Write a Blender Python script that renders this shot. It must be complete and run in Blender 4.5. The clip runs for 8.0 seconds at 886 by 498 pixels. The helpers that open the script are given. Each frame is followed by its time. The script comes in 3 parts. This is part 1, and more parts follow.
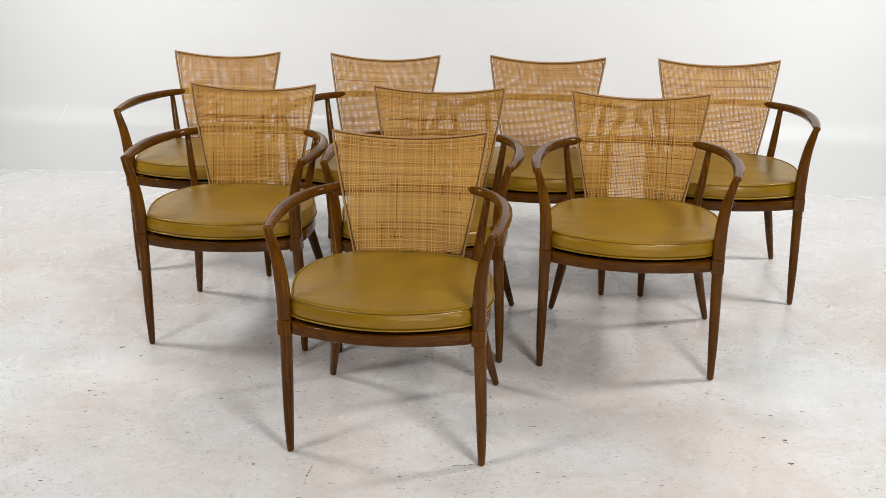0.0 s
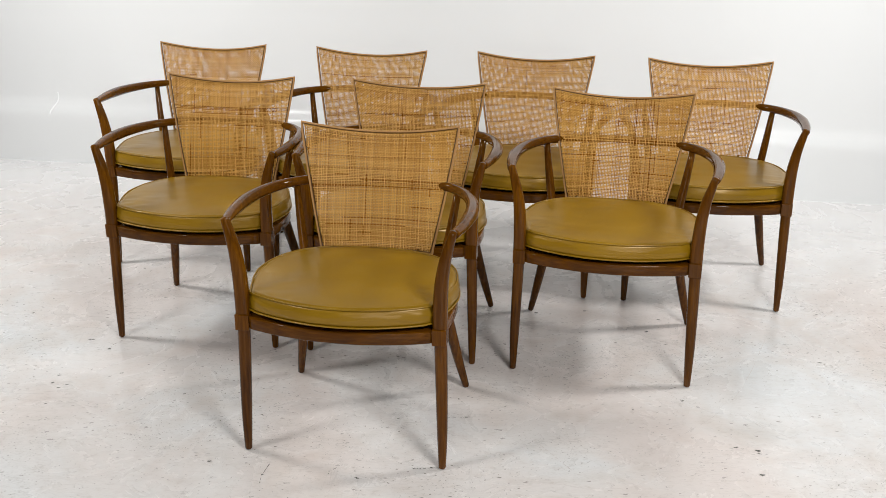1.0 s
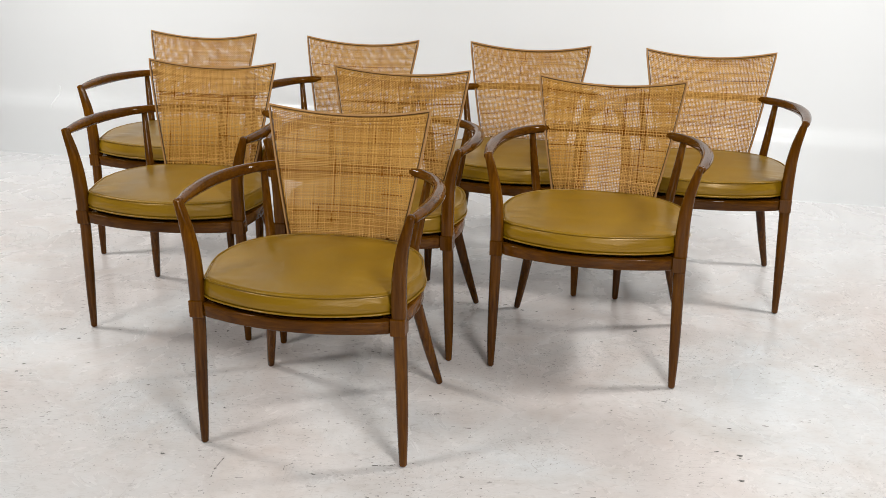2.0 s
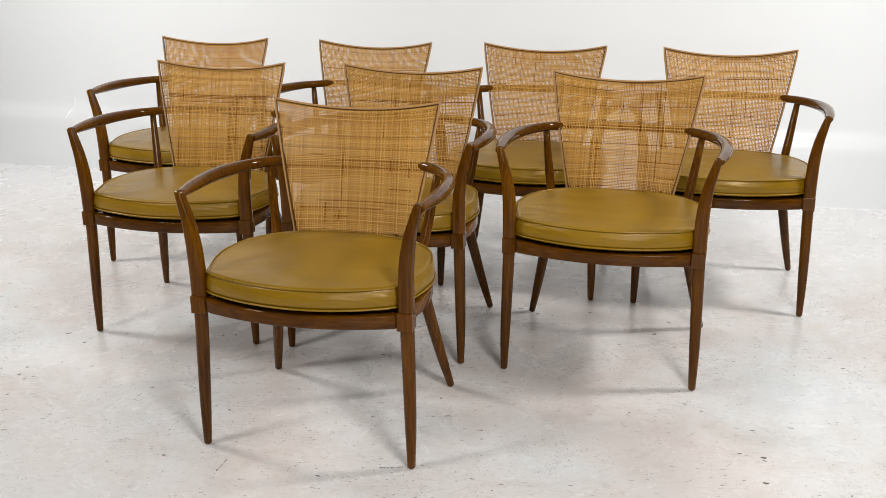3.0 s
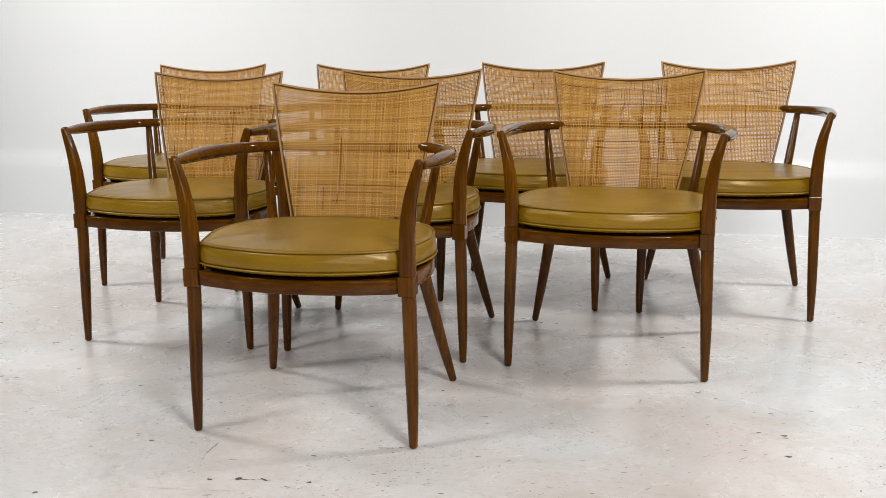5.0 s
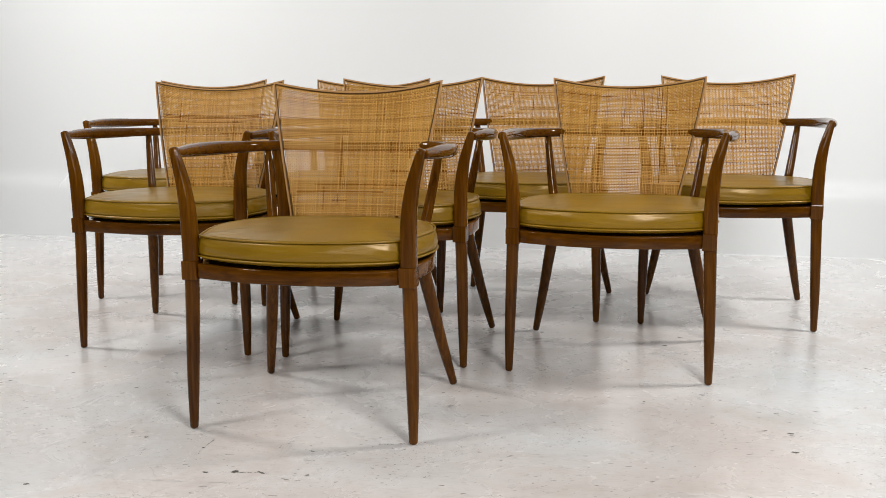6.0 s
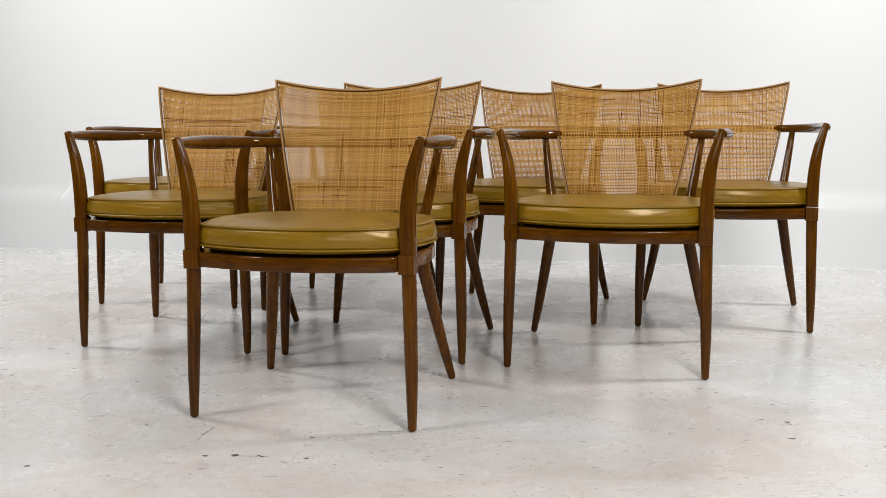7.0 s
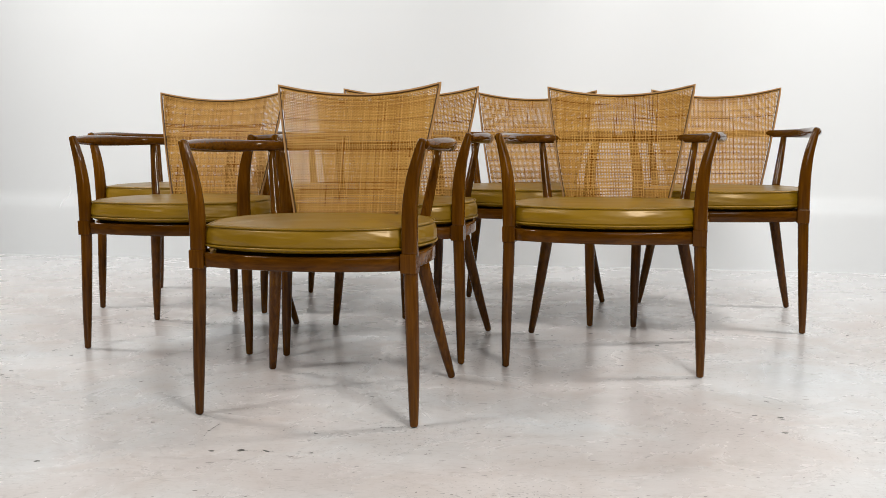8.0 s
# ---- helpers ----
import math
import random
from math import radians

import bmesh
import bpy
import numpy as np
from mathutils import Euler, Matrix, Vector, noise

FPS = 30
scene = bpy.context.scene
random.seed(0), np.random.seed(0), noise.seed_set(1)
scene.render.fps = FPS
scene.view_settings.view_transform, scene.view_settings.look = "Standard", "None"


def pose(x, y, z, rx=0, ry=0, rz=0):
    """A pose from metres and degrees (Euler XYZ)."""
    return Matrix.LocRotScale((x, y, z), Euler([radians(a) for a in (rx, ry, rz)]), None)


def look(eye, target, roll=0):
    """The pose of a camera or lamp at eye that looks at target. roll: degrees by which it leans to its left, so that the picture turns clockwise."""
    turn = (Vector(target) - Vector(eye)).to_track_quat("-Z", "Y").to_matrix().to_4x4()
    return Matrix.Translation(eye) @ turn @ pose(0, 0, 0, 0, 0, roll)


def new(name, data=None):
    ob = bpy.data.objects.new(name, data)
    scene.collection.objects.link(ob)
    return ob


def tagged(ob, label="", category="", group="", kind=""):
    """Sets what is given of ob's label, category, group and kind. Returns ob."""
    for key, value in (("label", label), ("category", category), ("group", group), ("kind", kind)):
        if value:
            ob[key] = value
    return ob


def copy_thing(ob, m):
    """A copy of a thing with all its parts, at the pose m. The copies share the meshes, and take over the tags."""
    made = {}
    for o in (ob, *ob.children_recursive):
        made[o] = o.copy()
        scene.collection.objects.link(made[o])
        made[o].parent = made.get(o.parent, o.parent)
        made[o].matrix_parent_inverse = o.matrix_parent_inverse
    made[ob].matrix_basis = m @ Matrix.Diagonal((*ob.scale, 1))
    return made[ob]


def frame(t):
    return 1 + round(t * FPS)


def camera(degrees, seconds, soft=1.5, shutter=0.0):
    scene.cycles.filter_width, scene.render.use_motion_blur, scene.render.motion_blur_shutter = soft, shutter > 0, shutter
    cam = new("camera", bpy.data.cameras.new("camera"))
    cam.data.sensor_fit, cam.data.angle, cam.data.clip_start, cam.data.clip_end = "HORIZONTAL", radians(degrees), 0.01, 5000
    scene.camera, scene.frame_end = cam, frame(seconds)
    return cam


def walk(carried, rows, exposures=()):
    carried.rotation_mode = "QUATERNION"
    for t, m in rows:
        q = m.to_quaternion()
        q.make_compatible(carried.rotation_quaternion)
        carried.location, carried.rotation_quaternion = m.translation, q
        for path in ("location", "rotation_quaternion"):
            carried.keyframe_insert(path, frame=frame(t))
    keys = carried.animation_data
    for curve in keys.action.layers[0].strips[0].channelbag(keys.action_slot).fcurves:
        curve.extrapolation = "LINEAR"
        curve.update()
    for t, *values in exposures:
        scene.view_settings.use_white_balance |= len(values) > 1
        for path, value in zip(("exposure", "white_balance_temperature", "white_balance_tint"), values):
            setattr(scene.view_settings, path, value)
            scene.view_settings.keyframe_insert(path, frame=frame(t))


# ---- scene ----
cam = camera(48.30, 8.0, soft=0.6)
# seconds, place in metres, turn in degrees
PATH = [
    (0.0, 0.0000, -0.0000, 1.5935, 68.465, 0.738, 0.000),
    (0.5, 0.0598, 0.0251, 1.5822, 68.416, 0.423, 0.683),
    (1.0, 0.1498, 0.0633, 1.5487, 68.668, -0.003, 1.479),
    (1.5, 0.2686, 0.1225, 1.5080, 68.772, -0.115, 2.770),
    (1.7, 0.3022, 0.1417, 1.4815, 68.954, -0.103, 3.211),
    (2.8, 0.3754, 0.2092, 1.3657, 70.452, 0.479, 4.834),
    (3.0, 0.3696, 0.2165, 1.3379, 70.846, 0.627, 4.958),
    (3.5, 0.3591, 0.2150, 1.2601, 72.169, 0.870, 4.921),
    (4.0, 0.3700, 0.2048, 1.1723, 73.645, 0.985, 4.795),
    (4.5, 0.3638, 0.1965, 1.0792, 75.297, 1.013, 4.653),
    (4.7, 0.3570, 0.1971, 1.0409, 76.016, 1.011, 4.594),
    (5.8, 0.3350, 0.1935, 0.8840, 79.288, 0.713, 4.397),
    (6.0, 0.3363, 0.1913, 0.8600, 79.758, 0.695, 4.416),
    (6.5, 0.3301, 0.1704, 0.8041, 80.890, 0.594, 4.353),
    (7.0, 0.3376, 0.1466, 0.7608, 81.672, 0.576, 4.348),
    (7.5, 0.3389, 0.1232, 0.7493, 81.957, 0.573, 4.218),
    (8.0, 0.3225, 0.0894, 0.7426, 82.276, 0.602, 3.926),
]
walk(cam, [(t, pose(*p)) for t, *p in PATH], [(0.0, -0.04), (3.5, 0.0), (6.0, -0.07), (8.0, -0.1)])

# ---- light ----
world = bpy.data.worlds.new("studio_world")
scene.world = world
world.use_nodes = True
wbg = world.node_tree.nodes["Background"]
wbg.inputs["Color"].default_value = (1.0, 1.0, 1.0, 1)
wbg.inputs["Strength"].default_value = 0.1


def softbox(name, eye, target, w, h, watts, colour=(1.0, 0.985, 0.972)):
    data = bpy.data.lights.new(name, "AREA")
    data.shape, data.size, data.size_y = "RECTANGLE", w, h
    data.energy, data.color = watts, colour
    ob = new(name, data)
    ob.matrix_world = look(eye, target)
    return ob


softbox("softbox_left_front", (-2.1, 1.5, 2.45), (-0.1, 3.2, 0.5), 0.45, 0.45, 32)
softbox("softbox_right_front", (1.25, 0.55, 2.45), (0.1, 2.9, 0.4), 0.6, 0.6, 64)
softbox("softbox_right_side", (2.5, 3.15, 2.3), (0.9, 4.0, 0.5), 0.35, 0.4, 48)
softbox("softbox_left_side", (-2.7, 3.6, 2.4), (-1.3, 4.5, 0.6), 0.45, 0.6, 54)
# broad unseen fill added behind the camera to lift front faces
softbox("softbox_far_front", (0.4, -2.4, 1.7), (0.0, 2.9, 0.5), 2.2, 1.4, 42)


# ---- materials ----
def material(name, rough=0.5, colour=(0.5, 0.5, 0.5)):
    m = bpy.data.materials.new(name)
    m.use_nodes = True
    nt = m.node_tree
    b = nt.nodes["Principled BSDF"]
    b.inputs["Base Color"].default_value = (*colour, 1)
    b.inputs["Roughness"].default_value = rough
    return m, nt, b


def node(nt, kind, **settings):
    n = nt.nodes.new(kind)
    for k, v in settings.items():
        if k in n.inputs:
            n.inputs[k].default_value = v
    return n


def ramp(nt, fac, stops):
    n = nt.nodes.new("ShaderNodeValToRGB")
    e = n.color_ramp.elements
    while len(e) < len(stops):
        e.new(0.5)
    for el, (p, c) in zip(e, stops):
        el.position, el.color = p, (*c, 1)
    nt.links.new(fac, n.inputs["Fac"])
    return n.outputs["Color"]


def noise_tex(nt, vec, scale, detail=4, rough=0.5, distortion=0.0):
    n = node(nt, "ShaderNodeTexNoise", Scale=scale, Detail=detail, Roughness=rough, Distortion=distortion)
    nt.links.new(vec, n.inputs["Vector"])
    return n.outputs["Fac"]


def stretched(nt, src, scale, turn=(0, 0, 0), place=(0, 0, 0)):
    n = node(nt, "ShaderNodeMapping", Scale=scale, Rotation=turn, Location=place)
    nt.links.new(src, n.inputs["Vector"])
    return n.outputs["Vector"]


def mix(nt, fac, a, b, blend="MIX"):
    n = nt.nodes.new("ShaderNodeMix")
    n.data_type, n.blend_type = "RGBA", blend
    for s, v in ((n.inputs[0], fac), (n.inputs[6], a), (n.inputs[7], b)):
        if isinstance(v, (int, float)):
            s.default_value = v
        elif isinstance(v, tuple):
            s.default_value = (*v, 1)
        else:
            nt.links.new(v, s)
    return n.outputs[2]


def sums(nt, op, a, b=0.0, clamp=False):
    n = nt.nodes.new("ShaderNodeMath")
    n.operation, n.use_clamp = op, clamp
    for s, v in ((n.inputs[0], a), (n.inputs[1], b)):
        if isinstance(v, (int, float)):
            s.default_value = v
        else:
            nt.links.new(v, s)
    return n.outputs[0]


def bump(nt, b, height, strength, distance):
    n = node(nt, "ShaderNodeBump", Strength=strength, Distance=distance)
    nt.links.new(height, n.inputs["Height"])
    nt.links.new(n.outputs["Normal"], b.inputs["Normal"])


def wood_material(name, grain_scale, broad_scale):
    m, nt, b = material(name, 0.3)
    co = nt.nodes.new("ShaderNodeTexCoord").outputs["Object"]
    rnd = nt.nodes.new("ShaderNodeObjectInfo").outputs["Random"]
    grain = noise_tex(nt, stretched(nt, co, grain_scale), 2.2, 5, 0.6, 0.4)
    broad = noise_tex(nt, stretched(nt, co, broad_scale), 1.5, 3, 0.5, 0.6)
    f = sums(nt, "ADD", sums(nt, "MULTIPLY", grain, 0.55), sums(nt, "MULTIPLY", broad, 0.45))
    col = ramp(nt, f, [(0.28, (0.027, 0.0082, 0.0006)), (0.5, (0.084, 0.0288, 0.0014)), (0.72, (0.158, 0.0590, 0.0030))])
    tone = ramp(nt, rnd, [(0.0, (0.86, 0.84, 0.82)), (1.0, (1.12, 1.1, 1.06))])
    nt.links.new(mix(nt, 1.0, col, tone, "MULTIPLY"), b.inputs["Base Color"])
    nt.links.new(ramp(nt, broad, [(0.3, (0.07,) * 3), (0.7, (0.13,) * 3)]), b.inputs["Roughness"])
    b.inputs["Specular IOR Level"].default_value = 0.19
    bump(nt, b, grain, 0.04, 0.0005)
    return m


def vinyl_material():
    m, nt, b = material("olive_vinyl", 0.33)
    co = nt.nodes.new("ShaderNodeTexCoord").outputs["Object"]
    rnd = nt.nodes.new("ShaderNodeObjectInfo").outputs["Random"]
    broad = noise_tex(nt, co, 7, 3)
    fine = noise_tex(nt, co, 420, 2)
    soft = noise_tex(nt, co, 16, 2)
    col = ramp(nt, broad, [(0.3, (0.226, 0.121, 0.0020)), (0.7, (0.274, 0.150, 0.0030))])
    tone = ramp(nt, rnd, [(0.0, (0.92, 0.93, 0.9)), (1.0, (1.06, 1.07, 1.1))])
    nt.links.new(mix(nt, 1.0, col, tone, "MULTIPLY"), b.inputs["Base Color"])
    nt.links.new(ramp(nt, broad, [(0.3, (0.30,) * 3), (0.75, (0.38,) * 3)]), b.inputs["Roughness"])
    b.inputs["Specular IOR Level"].default_value = 0.45
    b.inputs["Metallic"].default_value = 0.12
    bump(nt, b, sums(nt, "ADD", sums(nt, "MULTIPLY", fine, 0.05), soft), 0.12, 0.004)
    return m


def cane_material(name, shade, gloss):
    m, nt, b = material(name, 0.5)
    geo = nt.nodes.new("ShaderNodeNewGeometry").outputs["Random Per Island"]
    rnd = nt.nodes.new("ShaderNodeObjectInfo").outputs["Random"]
    co = nt.nodes.new("ShaderNodeTexCoord").outputs["Object"]
    f = sums(nt, "FRACT", sums(nt, "ADD", geo, rnd))
    along = noise_tex(nt, co, 22, 3)
    col = ramp(nt, f, [(0.0, (0.29, 0.130, 0.021)), (0.2, (0.425, 0.211, 0.040)), (0.55, (0.535, 0.285, 0.061)), (1.0, (0.65, 0.378, 0.102))])
    tone = ramp(nt, along, [(0.3, tuple(0.95 * c for c in shade)), (0.7, shade)])
    nt.links.new(mix(nt, 1.0, col, tone, "MULTIPLY"), b.inputs["Base Color"])
    b.inputs["Roughness"].default_value = 0.36
    b.inputs["Specular IOR Level"].default_value = gloss
    glow = node(nt, "ShaderNodeBsdfTranslucent")
    nt.links.new(mix(nt, 0.5, b.inputs["Base Color"].links[0].from_socket, tuple(c * s for c, s in zip((0.74, 0.62, 0.38), shade))), glow.inputs["Color"])
    both = node(nt, "ShaderNodeMixShader")
    both.inputs[0].default_value = 0.14
    nt.links.new(b.outputs[0], both.inputs[1])
    nt.links.new(glow.outputs[0], both.inputs[2])
    nt.links.new(both.outputs[0], nt.nodes["Material Output"].inputs["Surface"])
    return m


def floor_material():
    m, nt, b = material("painted_concrete", 0.3)
    co = nt.nodes.new("ShaderNodeTexCoord").outputs["Object"]
    cloud = noise_tex(nt, co, 1.15, 5, 0.58, 0.5)
    patch = noise_tex(nt, co, 4.2, 6, 0.62, 0.6)
    col = ramp(nt, cloud, [(0.34, (0.590, 0.532, 0.500)), (0.47, (0.636, 0.594, 0.566)), (0.55, (0.652, 0.632, 0.612)), (0.66, (0.672, 0.688, 0.690))])
    stain = ramp(nt, patch, [(0.50, (1.0, 1.0, 1.0)), (0.62, (0.945, 0.920, 0.900)), (0.78, (0.89, 0.845, 0.80))])
    col = mix(nt, 0.85, col, stain, "MULTIPLY")
    grey = ramp(nt, noise_tex(nt, stretched(nt, co, (1, 1.7, 1), (0, 0, 0.6), (5, 2, 0)), 3.1, 6, 0.65, 0.9), [(0.53, (1, 1, 1)), (0.64, (0.90, 0.895, 0.88)), (0.75, (0.82, 0.81, 0.79))])
    col = mix(nt, 0.6, col, grey, "MULTIPLY")
    # short dark nicks that lie in loose swarms, each swarm with its own run
    wob = node(nt, "ShaderNodeTexNoise", Scale=60.0, Detail=3.0)
    nt.links.new(co, wob.inputs["Vector"])
    warped = mix(nt, 0.016, co, wob.outputs["Color"], "ADD")
    speck = None
    for scale, run, turn, share, radius, at in ((8.0, 4.5, 0.35, 0.2, 0.08, 0), (13.0, 3.8, -0.7, 0.25, 0.10, 3), (17.0, 4.5, 0.9, 0.3, 0.11, 7), (27.0, 3.0, 0.1, 0.6, 0.13, 11), (46.0, 1.6, -0.3, 0.7, 0.15, 15), (80.0, 1.4, 0.5, 0.6, 0.17, 19)):
        vor = node(nt, "ShaderNodeTexVoronoi", Scale=scale)
        vor.voronoi_dimensions = "2D"
        nt.links.new(stretched(nt, warped, (1.0, run, 1.0), (0, 0, turn), (at, at, 0)), vor.inputs["Vector"])
        pick = node(nt, "ShaderNodeSeparateColor")
        nt.links.new(vor.outputs["Color"], pick.inputs["Color"])
        swarm = ramp(nt, noise_tex(nt, stretched(nt, co, (1, 1, 1), (0, 0, 0), (at, 1, 0)), 2.1, 3, 0.6), [(0.48, (0, 0, 0)), (0.66, (1, 1, 1))])
        chance = sums(nt, "MULTIPLY", sums(nt, "ADD", sums(nt, "MULTIPLY", swarm, 1.3), 0.007), share)
        rad = sums(nt, "MULTIPLY", sums(nt, "ADD", sums(nt, "POWER", pick.outputs[1], 2.5), 0.22), radius)
        one = sums(nt, "MULTIPLY", sums(nt, "LESS_THAN", vor.outputs["Distance"], rad), sums(nt, "LESS_THAN", pick.outputs[0], chance))
        one = sums(nt, "MULTIPLY", one, sums(nt, "ADD", sums(nt, "MULTIPLY", pick.outputs[2], 0.65), 0.25))
        speck = one if speck is None else sums(nt, "MAXIMUM", speck, one)
    col = mix(nt, speck, col, (0.12, 0.105, 0.09))
    # fine scratches and hair cracks
    for scale, run, turn, width, gate_at, depth in ((1.3, (0.7, 26, 1), 0.25, 0.0065, (0.54, 0.64), 0.22), (1.2, (22, 0.8, 1), 0.5, 0.006, (0.55, 0.65), 0.18), (5.0, (1, 1.5, 1), 0.4, 0.006, (0.53, 0.63), 0.26), (11.0, (1, 2.6, 1), 0.3, 0.010, (0.53, 0.63), 0.34)):
        line = noise_tex(nt, stretched(nt, co, run, (0, 0, turn), (turn * 9, 0, 0)), scale, 4, 0.55, 0.8)
        thin = sums(nt, "LESS_THAN", sums(nt, "ABSOLUTE", sums(nt, "SUBTRACT", line, 0.5)), width)
        gate = ramp(nt, noise_tex(nt, stretched(nt, co, (1, 1, 1), (0, 0, 0), (scale, turn, 0)), 2.6, 4, 0.65), [(gate_at[0], (0, 0, 0)), (gate_at[1], (1, 1, 1))])
        col = mix(nt, sums(nt, "MULTIPLY", sums(nt, "MULTIPLY", thin, gate), depth), col, (0.22, 0.20, 0.18))
    # fine scuffing
    scuff = noise_tex(nt, stretched(nt, co, (1.0, 2.2, 1.0), (0, 0, 0.35)), 34, 8, 0.72, 1.2)
    col = mix(nt, 0.8, col, ramp(nt, scuff, [(0.34, (0.82, 0.80, 0.78)), (0.46, (0.98, 0.98, 0.98)), (0.66, (1.05, 1.05, 1.05))]), "MULTIPLY")
    # floor whitens toward the wall's foot: the side lamps' brightness mixed into the colour
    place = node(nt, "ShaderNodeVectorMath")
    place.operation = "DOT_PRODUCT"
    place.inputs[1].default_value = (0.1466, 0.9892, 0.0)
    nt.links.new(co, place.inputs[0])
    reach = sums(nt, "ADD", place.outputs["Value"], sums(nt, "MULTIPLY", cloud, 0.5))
    far_glow = ramp(nt, sums(nt, "SUBTRACT", reach, 3.9), [(0.0, (0, 0, 0)), (1.0, (0.85, 0.85, 0.85))])
    col = mix(nt, far_glow, col, (0.80, 0.80, 0.797))
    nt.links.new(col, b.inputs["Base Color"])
    nt.links.new(ramp(nt, patch, [(0.3, (0.19,) * 3), (0.7, (0.36,) * 3)]), b.inputs["Roughness"])
    b.inputs["Specular IOR Level"].default_value = 0.6
    bump(nt, b, patch, 0.06, 0.004)
    return m


def wall_material():
    m, nt, b = material("white_studio_paint", 0.35)
    co = nt.nodes.new("ShaderNodeTexCoord").outputs["Object"]
    cloud = noise_tex(nt, co, 0.9, 4)
    nt.links.new(ramp(nt, cloud, [(0.3, (0.772, 0.786, 0.786)), (0.7, (0.790, 0.806, 0.808))]), b.inputs["Base Color"])
    nt.links.new(ramp(nt, noise_tex(nt, co, 2, 2), [(0.3, (0.30,) * 3), (0.7, (0.35,) * 3)]), b.inputs["Roughness"])
    return m


WOOD = wood_material("walnut_wood", (70, 70, 4), (9, 9, 1.6))
WOOD_ACROSS = wood_material("walnut_wood_level", (5, 40, 70), (1.8, 6, 9))
VINYL, CANE = vinyl_material(), cane_material("woven_cane", (1.0, 0.985, 0.95), 0.22)
CANE_DARK = cane_material("dark_cane", (0.40, 0.25, 0.14), 0.0)
FLOOR, WALL = floor_material(), wall_material()
# deck colour taken near black to hold the shade under the cushion
DECK, _, deck_shader = material("shaded_seat_deck", 0.9, (0.012, 0.0055, 0.003))
deck_shader.inputs["Specular IOR Level"].default_value = 0.05
CEIL = material("ceiling_paint", 0.7, (0.13, 0.13, 0.13))[0]
GREY = material("grey_wall_paint", 0.7, (0.42, 0.42, 0.42))[0]
EDGING, _, edging_shader = material("pale_cane_edging", 0.5, (0.37, 0.205, 0.078))
edging_shader.inputs["Specular IOR Level"].default_value = 0.12
RIM, _, rim_shader = material("walnut_rim", 0.45, (0.095, 0.048, 0.016))
rim_shader.inputs["Specular IOR Level"].default_value = 0.15


# ---- mesh helpers ----
def mesh_object(name, bm, mat, smooth=True):
    me = bpy.data.meshes.new(name)
    bmesh.ops.recalc_face_normals(bm, faces=bm.faces)
    bm.to_mesh(me)
    bm.free()
    me.materials.append(mat)
    if smooth:
        for p in me.polygons:
            p.use_smooth = len(p.vertices) < 6
    return new(name, me)


def part(name, bm, mat, parent, label="", smooth=True):
    ob = mesh_object(name, bm, mat, smooth)
    ob.parent = parent
    return tagged(ob, label)


def spline(points, steps):
    """A smooth line through points of any size."""
    p = [np.array(q, float) for q in points]
    p = [2 * p[0] - p[1]] + p + [2 * p[-1] - p[-2]]
    out = []
    for i in range(1, len(p) - 2):
        a, b, c, d = p[i - 1:i + 3]
        for k in range(steps):
            t = k / steps
            out.append(0.5 * (2 * b + (c - a) * t + (2 * a - 5 * b + 4 * c - d) * t * t + (3 * b - a - 3 * c + d) * t ** 3))
    out.append(p[-2])
    return out


def tube(bm, line, side, n=14, power=2.0, closed=False, round_ends=(True, True)):
    """A bar along line, whose rows are x, y, z, half width along side, half height."""
    rows = [np.array(r, float) for r in line]
    pts = [Vector(r[:3]) for r in rows]
    rings = []
    side = Vector(side)
    order = list(range(len(rows)))
    frames = []
    for i in order:
        if closed:
            tan = pts[(i + 1) % len(pts)] - pts[i - 1]
        else:
            tan = pts[min(i + 1, len(pts) - 1)] - pts[max(i - 1, 0)]
        tan.normalize()
        up = tan.cross(side).normalized()
        frames.append((pts[i], tan, up.cross(tan).normalized(), up, rows[i][3], rows[i][4]))
    if not closed:
        def end(f, sign):
            p, tan, s, u, a, b = f
            r = min(a, b)
            return [(p + tan * sign * r * 0.55 * math.sin(q), tan, s, u, a * math.cos(q) * 0.999 + 1e-5, b * math.cos(q) * 0.999 + 1e-5)
                    for q in (0.5, 0.95, 1.3)]
        if round_ends[0]:
            frames = end(frames[0], -1)[::-1] + frames
        if round_ends[1]:
            frames = frames + end(frames[-1], 1)
    for p, tan, s, u, a, b in frames:
        ring = []
        for k in range(n):
            q = 2 * math.pi * k / n
            c, d = math.cos(q), math.sin(q)
            c, d = math.copysign(abs(c) ** (2 / power), c), math.copysign(abs(d) ** (2 / power), d)
            ring.append(bm.verts.new(p + s * a * c + u * b * d))
        rings.append(ring)
    m = len(rings)
    for i in range(m if closed else m - 1):
        r, t = rings[i], rings[(i + 1) % m]
        for k in range(n):
            bm.faces.new((r[k], r[(k + 1) % n], t[(k + 1) % n], t[k]))
    if not closed:
        bm.faces.new(rings[0][::-1])
        bm.faces.new(rings[-1])


def block(bm, x0, y0, z0, x1, y1, z1, bevel=0.003):
    made = bmesh.ops.create_cube(bm, size=1)["verts"]
    for v in made:
        v.co = Vector((x0 + (v.co.x + 0.5) * (x1 - x0), y0 + (v.co.y + 0.5) * (y1 - y0), z0 + (v.co.z + 0.5) * (z1 - z0)))
    if bevel:
        edges = {e for v in made for e in v.link_edges}
        bmesh.ops.bevel(bm, geom=list(edges), offset=bevel, segments=2, affect="EDGES", profile=0.5)


# ---- the studio ----
WALL_TURN = -8.43          # the back wall's turn, degrees
WALL_FOOT = Matrix.Translation((-0.18, 5.015, 0)) @ Matrix.Rotation(radians(WALL_TURN), 4, "Z")
CREASE = 0.305         # height at which the wall steps forward


